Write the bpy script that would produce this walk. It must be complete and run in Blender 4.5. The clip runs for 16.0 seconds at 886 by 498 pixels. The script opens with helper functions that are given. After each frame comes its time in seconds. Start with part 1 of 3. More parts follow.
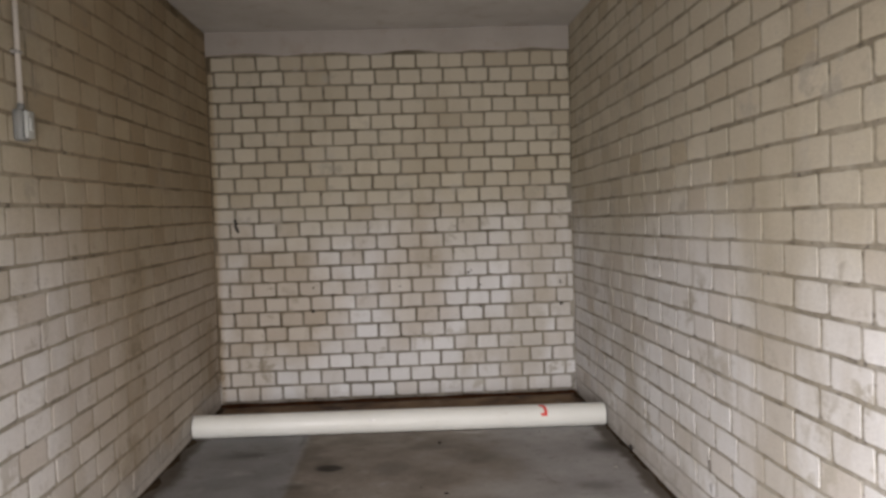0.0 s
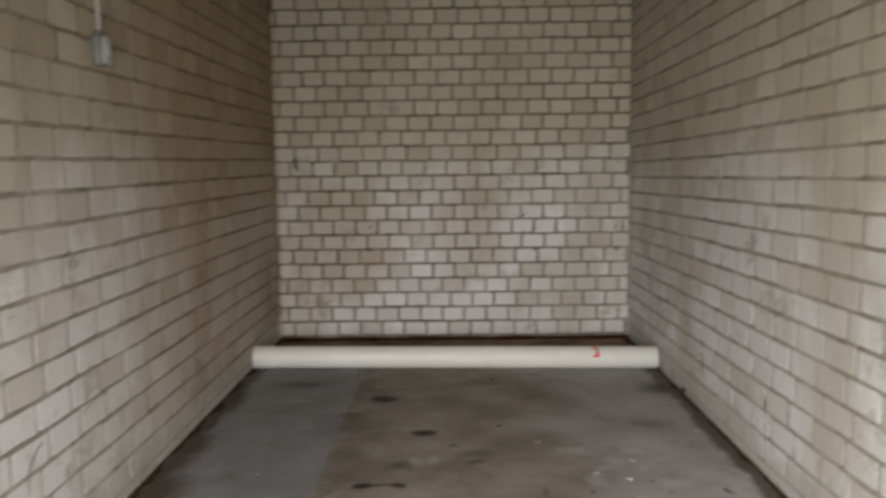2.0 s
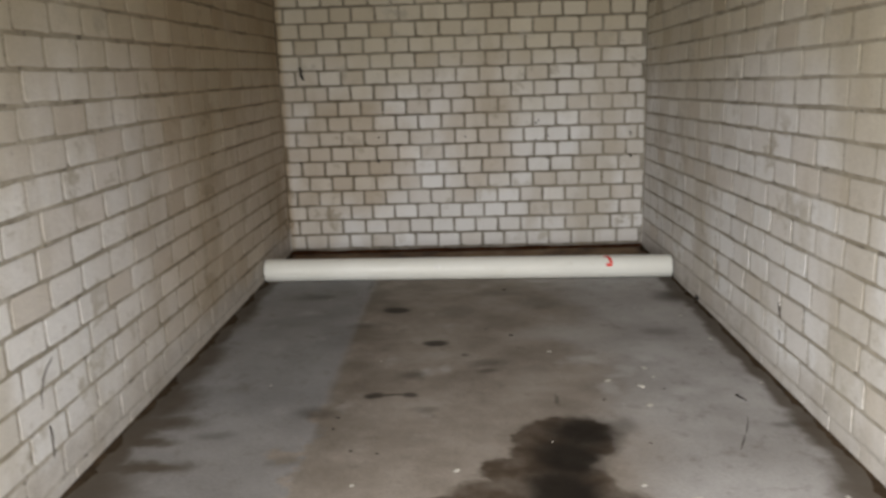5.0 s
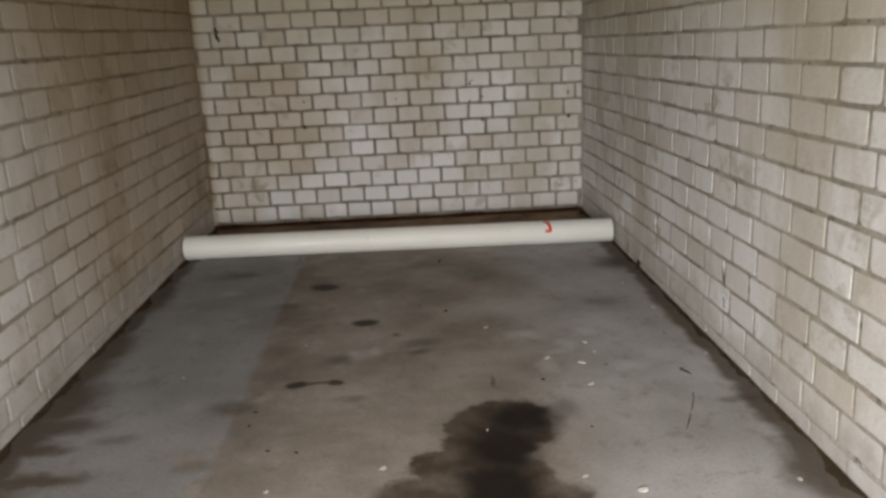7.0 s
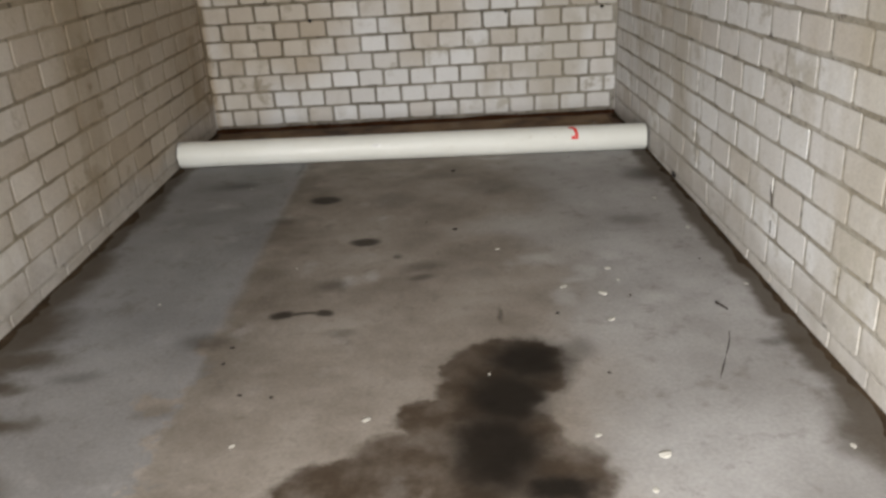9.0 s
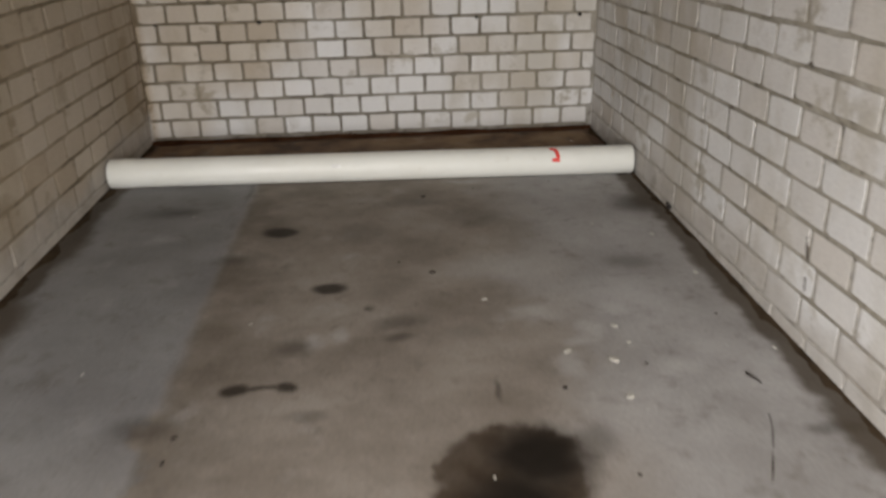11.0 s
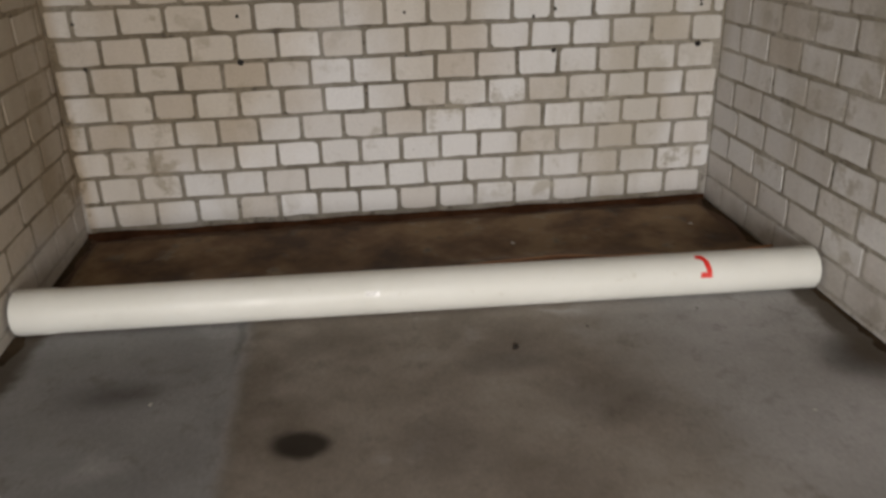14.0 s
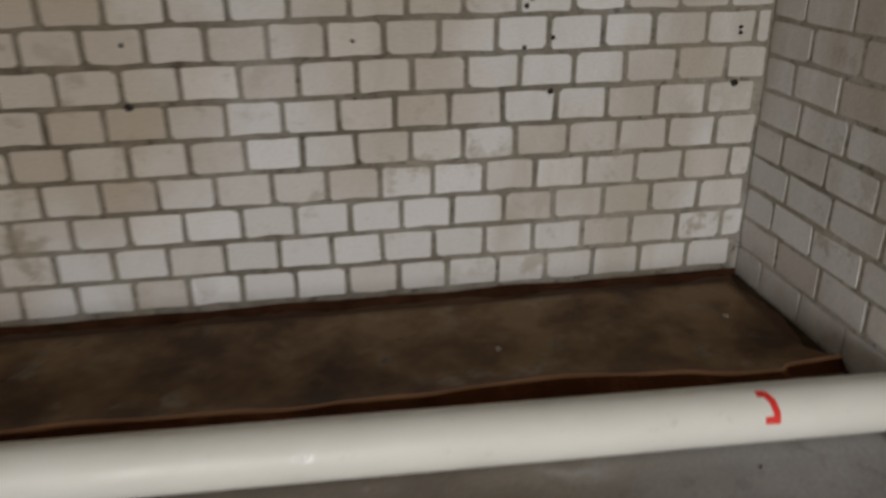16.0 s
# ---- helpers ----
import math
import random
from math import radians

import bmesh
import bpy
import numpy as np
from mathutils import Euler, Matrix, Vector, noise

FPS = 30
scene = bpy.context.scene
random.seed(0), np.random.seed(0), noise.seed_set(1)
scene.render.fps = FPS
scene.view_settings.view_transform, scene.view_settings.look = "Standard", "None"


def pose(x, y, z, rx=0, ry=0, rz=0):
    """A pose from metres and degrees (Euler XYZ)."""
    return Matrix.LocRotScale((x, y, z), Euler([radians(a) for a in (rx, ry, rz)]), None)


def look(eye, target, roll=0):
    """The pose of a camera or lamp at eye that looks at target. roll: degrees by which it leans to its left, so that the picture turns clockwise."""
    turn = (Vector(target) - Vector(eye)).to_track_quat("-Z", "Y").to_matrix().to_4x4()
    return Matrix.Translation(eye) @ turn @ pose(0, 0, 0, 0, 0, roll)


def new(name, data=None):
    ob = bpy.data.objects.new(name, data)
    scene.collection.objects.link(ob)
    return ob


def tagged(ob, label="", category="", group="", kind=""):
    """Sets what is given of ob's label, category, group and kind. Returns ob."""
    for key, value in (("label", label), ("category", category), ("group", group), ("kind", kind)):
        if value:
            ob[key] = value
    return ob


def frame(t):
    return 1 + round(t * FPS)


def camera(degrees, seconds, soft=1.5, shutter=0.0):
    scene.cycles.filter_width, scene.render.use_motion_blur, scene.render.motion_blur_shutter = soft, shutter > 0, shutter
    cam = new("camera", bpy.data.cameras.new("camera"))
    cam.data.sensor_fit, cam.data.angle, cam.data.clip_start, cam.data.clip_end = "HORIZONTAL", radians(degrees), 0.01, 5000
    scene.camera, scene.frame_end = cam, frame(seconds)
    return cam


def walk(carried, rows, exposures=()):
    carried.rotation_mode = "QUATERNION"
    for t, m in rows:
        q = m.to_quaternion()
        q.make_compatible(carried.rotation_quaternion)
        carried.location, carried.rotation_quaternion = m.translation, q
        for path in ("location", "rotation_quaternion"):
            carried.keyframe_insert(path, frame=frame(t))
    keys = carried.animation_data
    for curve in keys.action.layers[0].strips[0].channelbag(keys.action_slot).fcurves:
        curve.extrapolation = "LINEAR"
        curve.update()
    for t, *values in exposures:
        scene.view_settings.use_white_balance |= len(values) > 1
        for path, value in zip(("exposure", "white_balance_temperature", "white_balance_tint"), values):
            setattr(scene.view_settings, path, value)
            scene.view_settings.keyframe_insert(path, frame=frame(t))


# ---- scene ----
cam = camera(58.0, 16.0, soft=2.9, shutter=1.0)
PATH = [
    (0, (0.073, -6.561, 1.579), (0.169, -4.566, 1.476), -1.8),
    (0.5, (0.096, -6.608, 1.558), (0.234, -4.615, 1.459), -1.8),
    (1, (0.046, -6.628, 1.529), (0.245, -4.642, 1.401), -1.6),
    (1.5, (0.0, -6.612, 1.519), (0.126, -4.623, 1.343), -0.9),
    (2, (0.009, -6.609, 1.494), (-0.017, -4.621, 1.275), -0.7),
    (2.5, (-0.013, -6.617, 1.466), (-0.198, -4.641, 1.217), -0.7),
    (3, (-0.008, -6.601, 1.473), (-0.378, -4.656, 1.187), -1.5),
    (3.5, (-0.045, -6.593, 1.468), (-0.473, -4.664, 1.157), -2.2),
    (4, (-0.027, -6.547, 1.466), (-0.273, -4.593, 1.12), -2.3),
    (4.5, (0.002, -6.544, 1.476), (-0.125, -4.589, 1.075), -1.9),
    (7, (0.125, -6.241, 1.45), (0.189, -4.314, 0.92), -2.6),
    (7.5, (0.146, -6.084, 1.448), (0.223, -4.181, 0.838), -2.4),
    (8, (0.271, -5.964, 1.387), (0.232, -4.089, 0.693), -3.3),
    (10.5, (0.196, -5.494, 1.4), (0.231, -3.655, 0.613), -2.1),
    (11, (0.121, -5.265, 1.408), (0.232, -3.429, 0.622), -1.3),
    (11.5, (0.144, -4.896, 1.361), (0.252, -3.061, 0.571), -1.6),
    (12, (0.068, -4.648, 1.356), (0.155, -2.817, 0.556), -1.9),
    (12.5, (-0.079, -4.39, 1.397), (-0.018, -2.558, 0.597), -2.2),
    (13, (-0.072, -4.024, 1.335), (-0.073, -2.187, 0.544), -3.5),
    (13.5, (-0.151, -3.733, 1.286), (-0.082, -1.893, 0.507), -3.0),
    (14, (-0.226, -3.554, 1.39), (-0.026, -1.733, 0.587), -1.5),
    (14.5, (-0.216, -3.318, 1.323), (-0.018, -1.488, 0.541), -1.3),
    (15, (-0.234, -3.032, 1.367), (-0.034, -1.214, 0.557), -1.6),
    (15.5, (-0.23, -2.844, 1.397), (0.035, -1.037, 0.58), -0.7),
    (16, (-0.107, -2.62, 1.37), (0.181, -0.814, 0.561), -0.5),
]
EXPOSURES = [(0, 0.0, 6500, 15), (0.5, -0.23, 6480, 15), (1.5, -0.28, 6550, 12), (2.5, -0.2, 6450, 10), (3.5, 0.15, 6350, 8), (4.5, 0.0, 6450, 9), (7, -0.22, 6550, 11), (7.5, -0.3, 6600, 11), (8, 0.08, 6450, 9), (10.5, 0.2, 6450, 10), (11, 0.08, 6550, 11), (12.5, 0.3, 6700, 11), (13.5, 0.18, 6650, 12), (14.0, 0.1, 6700, 12), (14.5, -0.08, 6650, 12), (15.2, -0.06, 6620, 12), (16, -0.22, 6550, 11)]
walk(cam, [(t, look(eye, target, roll)) for t, eye, target, roll in PATH], EXPOSURES)

# ---- world and daylight ----
world = bpy.data.worlds.new("overcast_sky")
scene.world = world
world.use_nodes = True
wn = world.node_tree
sky = wn.nodes.new("ShaderNodeTexSky")
sky.sky_type = "NISHITA"
sky.sun_disc = False
sky.sun_elevation = radians(38)
sky.sun_rotation = radians(20)
sky.dust_density = 3.0
wn.links.new(sky.outputs[0], wn.nodes["Background"].inputs[0])
wn.nodes["Background"].inputs[1].default_value = 0.15

sun_data = bpy.data.lights.new("sun", "SUN")
sun_data.energy = 1.2
sun_data.angle = radians(12)
sun_data.color = (1.0, 0.95, 0.88)
sun = new("sun", sun_data)
sun.matrix_world = look((3, 12, 9), (0, -1, 0))

# daylight entering through the open garage doorway
door_data = bpy.data.lights.new("doorway_daylight", "AREA")
door_data.shape = "RECTANGLE"
door_data.size, door_data.size_y = 1.3, 1.5
door_data.energy = 165
door_data.spread = radians(120)
door_data.color = (1.0, 0.97, 0.94)
door_light = new("doorway_daylight", door_data)
door_light.matrix_world = look((-0.2, -7.45, 1.2), (0.8, -3.4, -1.5))

# ---- materials ----
class Nodes:
    """A small builder of node trees."""
    def __init__(self, name, roughness=0.8, metallic=0.0):
        self.mat = bpy.data.materials.new(name)
        self.mat.use_nodes = True
        self.t = self.mat.node_tree
        self.bsdf = self.t.nodes["Principled BSDF"]
        self.bsdf.inputs["Roughness"].default_value = roughness
        self.bsdf.inputs["Metallic"].default_value = metallic
        self.pos = self.t.nodes.new("ShaderNodeNewGeometry").outputs["Position"]

    def put(self, socket, value):
        if isinstance(value, bpy.types.NodeSocket):
            self.t.links.new(value, socket)
        elif value is not None:
            socket.default_value = value

    def math(self, op, a, b=None, clamp=False):
        n = self.t.nodes.new("ShaderNodeMath")
        n.operation, n.use_clamp = op, clamp
        self.put(n.inputs[0], a)
        self.put(n.inputs[1], b)
        return n.outputs[0]

    def vec(self, op, a, b=None):
        n = self.t.nodes.new("ShaderNodeVectorMath")
        n.operation = op
        self.put(n.inputs[0], a)
        self.put(n.inputs[1], b)
        return n.outputs["Value"] if op == "LENGTH" else n.outputs[0]

    def noise(self, scale, detail=4.0, rough=0.55, at=None, colour=False):
        n = self.t.nodes.new("ShaderNodeTexNoise")
        self.put(n.inputs["Vector"], at if at is not None else self.pos)
        n.inputs["Scale"].default_value = scale
        n.inputs["Detail"].default_value = detail
        n.inputs["Roughness"].default_value = rough
        return n.outputs["Color"] if colour else n.outputs["Fac"]

    def span(self, value, a, b, low=0.0, high=1.0):
        n = self.t.nodes.new("ShaderNodeMapRange")
        n.interpolation_type = "SMOOTHSTEP"
        self.put(n.inputs["Value"], value)
        for key, v in (("From Min", a), ("From Max", b), ("To Min", low), ("To Max", high)):
            n.inputs[key].default_value = v
        return n.outputs["Result"]

    def mix(self, fac, a, b, blend="MIX"):
        n = self.t.nodes.new("ShaderNodeMix")
        n.data_type, n.blend_type = "RGBA", blend
        self.put(n.inputs[0], fac)
        for socket, v in ((n.inputs[6], a), (n.inputs[7], b)):
            self.put(socket, (*v, 1.0) if isinstance(v, tuple) else v)
        return n.outputs[2]

    def ramp(self, fac, stops):
        n = self.t.nodes.new("ShaderNodeValToRGB")
        el = n.color_ramp.elements
        while len(el) < len(stops):
            el.new(0.5)
        for e, (p, c) in zip(el, stops):
            e.position, e.color = p, (*c, 1.0)
        self.put(n.inputs[0], fac)
        return n.outputs[0]

    def split(self, v):
        n = self.t.nodes.new("ShaderNodeSeparateXYZ")
        self.put(n.inputs[0], v)
        return n.outputs

    def piece_random(self):
        info = self.t.nodes.new("ShaderNodeObjectInfo").outputs["Random"]
        island = self.t.nodes.new("ShaderNodeNewGeometry").outputs["Random Per Island"]
        return self.math("FRACT", self.math("ADD", info, island))

    def blob(self, at, x, y, rx, ry, soft):
        """A soft-edged oval on the ground plan."""
        d = self.vec("MULTIPLY", self.vec("SUBTRACT", at, (x, y, 0.0)), (1 / rx, 1 / ry, 0.0))
        return self.span(self.vec("LENGTH", d), 1 - soft, 1 + soft, 1.0, 0.0)

    def done(self, colour, rough=None, bump=None, strength=0.3, distance=0.01):
        self.put(self.bsdf.inputs["Base Color"], (*colour, 1.0) if isinstance(colour, tuple) else colour)
        self.put(self.bsdf.inputs["Roughness"], rough)
        if bump is not None:
            n = self.t.nodes.new("ShaderNodeBump")
            n.inputs["Strength"].default_value = strength
            n.inputs["Distance"].default_value = distance
            self.put(n.inputs["Height"], bump)
            self.put(self.bsdf.inputs["Normal"], n.outputs[0])
        return self.mat


def wall_soil_and_shade(m, c, keep=1.0):
    """What lies over brick and joint alike: upper courses yellowed and painted dimmer, broad brown stains, mortar wiped
    across the faces.
    """
    x, y, z = m.split(m.pos)[:3]
    # upper courses: yellowing, with the dimmer light up there put into the colour
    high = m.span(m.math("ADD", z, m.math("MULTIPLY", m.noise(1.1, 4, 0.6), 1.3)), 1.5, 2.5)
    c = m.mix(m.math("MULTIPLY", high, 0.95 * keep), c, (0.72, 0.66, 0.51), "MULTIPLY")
    tall = m.vec("MULTIPLY", m.pos, (1.5, 1.5, 0.55))
    c = m.mix(m.span(m.noise(1.0, 5, 0.6, at=tall), 0.47, 0.67, 0.0, 0.5 * keep), c, (0.37, 0.315, 0.22))
    smear = m.span(m.noise(5.0, 6, 0.68), 0.545, 0.64, 0.0, 0.8)
    patch = m.span(m.noise(1.7, 3, 0.5), 0.42, 0.6, 0.25, 1.0)
    wiped = m.ramp(m.noise(3.0, 4), [(0.35, (0.335, 0.30, 0.235)), (0.65, (0.48, 0.45, 0.385))])
    smear = m.math("MULTIPLY", smear, patch)
    c = m.mix(smear, c, wiped)
    # far end of the one long wall: brown stain, with shade painted in
    stain_shade = m.math("MULTIPLY", m.span(x, -1.46, -1.40, 1.0, 0.0), m.span(m.math("ADD", y, m.math("MULTIPLY", m.noise(1.3, 4), 1.6)), -2.9, -1.3))
    c = m.mix(m.math("MULTIPLY", stain_shade, 0.9), c, (0.70, 0.60, 0.47), "MULTIPLY")
    # brown water stains on the back wall
    wet = 0.0
    ragged = m.math("MULTIPLY", m.math("SUBTRACT", m.noise(2.8, 5, 0.65), 0.5), 1.1)
    for sx, sz, rx, rz, k in [(-0.95, 0.80, 0.62, 0.62, 0.8), (0.15, 1.0, 0.35, 0.6, 0.55), (-1.25, 0.30, 0.32, 0.4, 0.6)]:
        d = m.vec("LENGTH", m.vec("MULTIPLY", m.vec("SUBTRACT", m.pos, (sx, 0.0, sz)), (1 / rx, 0.0, 1 / rz)))
        wet = m.math("MAXIMUM", wet, m.math("MULTIPLY", m.span(m.math("ADD", d, ragged), 0.45, 1.15, 1.0, 0.0), k))
    wet = m.math("MULTIPLY", wet, m.span(y, -0.03, -0.015))
    c = m.mix(wet, c, (0.74, 0.655, 0.535), "MULTIPLY")
    # cement slopped over the lowest course
    foot = m.span(m.math("SUBTRACT", z, m.math("MULTIPLY", m.noise(2.6, 5, 0.65), 0.42)), -0.12, 0.03, 0.7, 0.0)
    foot = m.math("MULTIPLY", foot, m.span(m.math("ABSOLUTE", x), 1.44, 1.465))
    c = m.mix(foot, c, m.ramp(m.noise(8, 5, 0.65), [(0.3, (0.36, 0.325, 0.285)), (0.7, (0.56, 0.535, 0.50))]))
    return c, smear


def brick_material():
    m = Nodes("sand_lime_brick", 0.9)
    r = m.piece_random()
    c = m.ramp(r, [(0.0, (0.59, 0.553, 0.505)), (0.10, (0.64, 0.615, 0.585)), (0.4, (0.685, 0.675, 0.662)), (0.9, (0.725, 0.722, 0.715)), (1.0, (0.79, 0.788, 0.786))])
    c, smear = wall_soil_and_shade(m, c)
    c = m.mix(m.span(m.noise(14, 5, 0.7), 0.60, 0.72, 0.0, 0.28), c, (0.30, 0.25, 0.20))
    c = m.mix(m.span(m.noise(38, 4, 0.7), 0.66, 0.72, 0.0, 0.5), c, (0.22, 0.18, 0.14))
    c = m.mix(1.0, c, m.ramp(m.noise(120, 3), [(0.25, (0.86, 0.86, 0.86)), (0.75, (1.06, 1.06, 1.06))]), "MULTIPLY")
    bump = m.math("ADD", m.noise(28, 5, 0.6), m.math("MULTIPLY", m.noise(160, 2), 0.35))
    return m.done(c, m.span(smear, 0, 1, 0.85, 0.97), bump, 0.45, 0.006)


def mortar_material(name, tone):
    m = Nodes(name, 0.97)
    c = m.ramp(m.noise(2.3, 6, 0.7), [(p, tuple(v * tone for v in col)) for p, col in ((0.32, (0.20, 0.176, 0.138)), (0.46, (0.33, 0.302, 0.25)), (0.62, (0.49, 0.462, 0.41)))])
    c, smear = wall_soil_and_shade(m, c, 0.7)
    # hairline gaps where the joint has shrunk from the brick
    c = m.mix(m.span(m.noise(16, 6, 0.75), 0.56, 0.64, 0.0, 0.7), c, (0.07, 0.055, 0.042))
    c = m.mix(1.0, c, m.ramp(m.noise(90, 4, 0.7), [(0.3, (0.7, 0.7, 0.7)), (0.7, (1.15, 1.15, 1.15))]), "MULTIPLY")
    return m.done(c, None, m.noise(60, 6, 0.7), 0.8, 0.008)


def plaster_material(name, low, high):
    m = Nodes(name, 0.93)
    c = m.ramp(m.noise(1.6, 6, 0.6), [(0.3, low), (0.7, high)])
    c = m.mix(m.span(m.noise(6, 6, 0.7), 0.5, 0.7, 0.0, 0.35), c, (0.33, 0.27, 0.21))
    return m.done(c, None, m.noise(40, 5, 0.65), 0.3, 0.006)


STAINS = [(-0.44, -1.69, 0.082, 0.062, 0.85), (-0.165, -2.33, 0.068, 0.045, 0.8), (-0.425, -3.05, 0.045, 0.032, 0.8),
          (-0.262, -3.05, 0.035, 0.03, 0.75), (-0.345, -3.045, 0.095, 0.012, 0.65), (-1.02, -1.35, 0.12, 0.06, 0.42),
          (-0.61, -1.99, 0.06, 0.05, 0.4), (-0.26, -2.8, 0.065, 0.05, 0.5), (0.12, -2.64, 0.09, 0.05, 0.4),
          (0.11, -2.755, 0.05, 0.025, 0.5), (-0.18, -3.21, 0.06, 0.03, 0.3), (-0.67, -3.23, 0.09, 0.06, 0.45)]
STAINS_B = [(-1.06, -3.45, 0.08, 0.03, 0.3), (-0.7, -3.68, 0.06, 0.04, 0.3), (0.67, -3.4, 0.05, 0.07, 0.4), (1.37, -3.42, 0.09, 0.03, 0.42),
             (0.0, -2.52, 0.02, 0.02, 0.6), (0.415, -3.13, 0.01, 0.05, 0.5),
            (-0.05, -1.75, 0.1, 0.12, 0.22), (0.5, -1.6, 0.16, 0.1, 0.25), (1.1, -2.2, 0.1, 0.06, 0.3), (0.35, -2.75, 0.07, 0.06, 0.2),
            (1.33, -1.5, 0.1, 0.12, 0.6), (-0.67, -1.05, 0.012, 0.16, 0.25), (0.2, -1.35, 0.16, 0.06, 0.25)]
PUDDLE = [(0.425, -3.45, 0.18, 0.14), (0.27, -3.5, 0.09, 0.06), (0.5, -3.55, 0.1, 0.12), (0.2, -3.78, 0.15, 0.1), (0.34, -3.66, 0.16, 0.19), (0.34, -3.88, 0.2, 0.18), (0.40, -4.08, 0.26, 0.2),
          (0.15, -3.98, 0.22, 0.15), (-0.05, -4.1, 0.22, 0.13), (0.3, -4.5, 0.55, 0.34), (-0.28, -4.2, 0.18, 0.09)]
CORE = [(0.485, -3.47, 0.13, 0.14), (0.40, -3.68, 0.13, 0.17), (0.35, -3.95, 0.13, 0.2), (0.5, -4.12, 0.1, 0.06), (0.3, -4.4, 0.4, 0.18)]
DAMP = [(-1.43, -1.75, 0.10, 0.30), (-1.42, -2.5, 0.12, 0.2), (-1.36, -3.32, 0.2, 0.07), (-1.30, -3.72, 0.22, 0.05), (-1.42, -3.1, 0.17, 0.22), (-1.44, -2.74, 0.12, 0.2), (-1.34, -3.5, 0.13, 0.05), (-1.45, -3.4, 0.13, 0.16), (-1.18, -4.07, 0.17, 0.11),
        (-1.47, -3.9, 0.25, 0.24), (-1.46, -2.25, 0.07, 0.22), (1.43, -3.97, 0.13, 0.22), (1.46, -4.5, 0.16, 0.4), (1.47, -1.45, 0.13, 0.16)]


def floor_material():
    m = Nodes("worn_concrete_floor", 0.7)
    m.bsdf.inputs["Specular IOR Level"].default_value = 0.25
    warp = m.vec("MULTIPLY", m.vec("SUBTRACT", m.noise(9, 4, 0.6, colour=True), (0.5, 0.5, 0.5)), (0.12, 0.12, 0.0))
    at = m.vec("ADD", m.pos, warp)
    wide = m.vec("MULTIPLY", m.vec("SUBTRACT", m.noise(2.2, 3, 0.5, colour=True), (0.5, 0.5, 0.5)), (0.5, 0.5, 0.0))
    x, y, z = m.split(m.vec("ADD", m.pos, m.vec("MULTIPLY", warp, (0.35, 0.35, 0.0))))[:3]
    xw = m.split(m.vec("ADD", m.pos, wide))[0]
    # three pours of concrete, a trowelled seam between the first two
    brown = m.ramp(m.noise(2.6, 6, 0.62), [(0.3, (0.172, 0.146, 0.12)), (0.5, (0.243, 0.212, 0.182)), (0.72, (0.32, 0.288, 0.255))])
    grey = m.ramp(m.noise(1.9, 6, 0.6), [(0.3, (0.18, 0.176, 0.176)), (0.7, (0.27, 0.268, 0.27))])
    grey_b = m.ramp(m.noise(2.1, 6, 0.6), [(0.3, (0.26, 0.247, 0.237)), (0.7, (0.40, 0.39, 0.383))])
    c = m.mix(m.span(xw, 0.45, 0.95), brown, grey_b)
    # the seam is crisp towards the back and worn away towards the doorway
    worn = m.span(y, -3.7, -2.9, 1.0, 0.0)
    xs = m.math("ADD", x, m.math("MULTIPLY", worn, m.math("MULTIPLY", m.math("SUBTRACT", m.noise(4.5, 5, 0.65), 0.5), 1.3)))
    pour = m.math("MULTIPLY", m.span(xs, -0.68, -0.60, 1.0, 0.0), m.span(worn, 0.0, 1.0, 1.0, 0.8))
    c = m.mix(pour, c, grey)
    # grime caught on the low side of the seam
    seam = m.math("MULTIPLY", m.span(x, -0.66, -0.62), m.span(xw, -0.62, -0.22, 1.0, 0.0))
    c = m.mix(m.math("MULTIPLY", seam, m.span(m.noise(3.1, 5, 0.6), 0.35, 0.6, 0.1, 0.55)), c, (0.095, 0.078, 0.058))
    c = m.mix(m.span(m.noise(5, 6, 0.7), 0.56, 0.7, 0.0, 0.4), c, (0.11, 0.092, 0.075))
    c = m.mix(m.span(m.noise(3.3, 5, 0.6), 0.58, 0.75, 0.0, 0.4), c, (0.42, 0.41, 0.40))
    c = m.mix(m.span(m.noise(11, 5, 0.65), 0.55, 0.68, 0.0, 0.28), c, (0.12, 0.1, 0.082))
    for bx, by, rx, ry in [(-0.19, -2.775, 0.03, 0.05), (-0.1, -2.72, 0.035, 0.05), (0.672, -3.0, 0.04, 0.07), (0.55, -2.2, 0.2, 0.12), (0.52, -1.04, 0.075, 0.03), (0.435, -1.015, 0.03, 0.016), (0.49, -1.03, 0.04, 0.012), (0.80, -2.78, 0.03, 0.06), (0.74, -2.86, 0.05, 0.03), (0.93, -2.62, 0.05, 0.05), (0.62, -2.62, 0.09, 0.05), (1.02, -3.05, 0.06, 0.04)]:
        c = m.mix(m.math("MULTIPLY", m.blob(at, bx, by, rx, ry, 0.85), 0.42), c, (0.46, 0.45, 0.44))
    dark = 0.0
    for bx, by, rx, ry, k in STAINS + STAINS_B:
        dark = m.math("MAXIMUM", dark, m.math("MULTIPLY", m.blob(m.vec("ADD", m.pos, m.vec("MULTIPLY", warp, (0.4, 0.4, 0.0))), bx, by, rx, ry, 0.35 if k > 0.6 else 0.75), min(0.97, k * 1.12)))
    c = m.mix(dark, c, (0.02, 0.014, 0.009))
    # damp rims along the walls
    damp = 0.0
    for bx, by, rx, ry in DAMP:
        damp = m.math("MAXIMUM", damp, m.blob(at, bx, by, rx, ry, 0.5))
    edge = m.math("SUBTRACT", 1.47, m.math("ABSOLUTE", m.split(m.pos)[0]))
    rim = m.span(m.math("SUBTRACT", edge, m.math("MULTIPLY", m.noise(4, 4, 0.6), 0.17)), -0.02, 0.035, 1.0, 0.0)
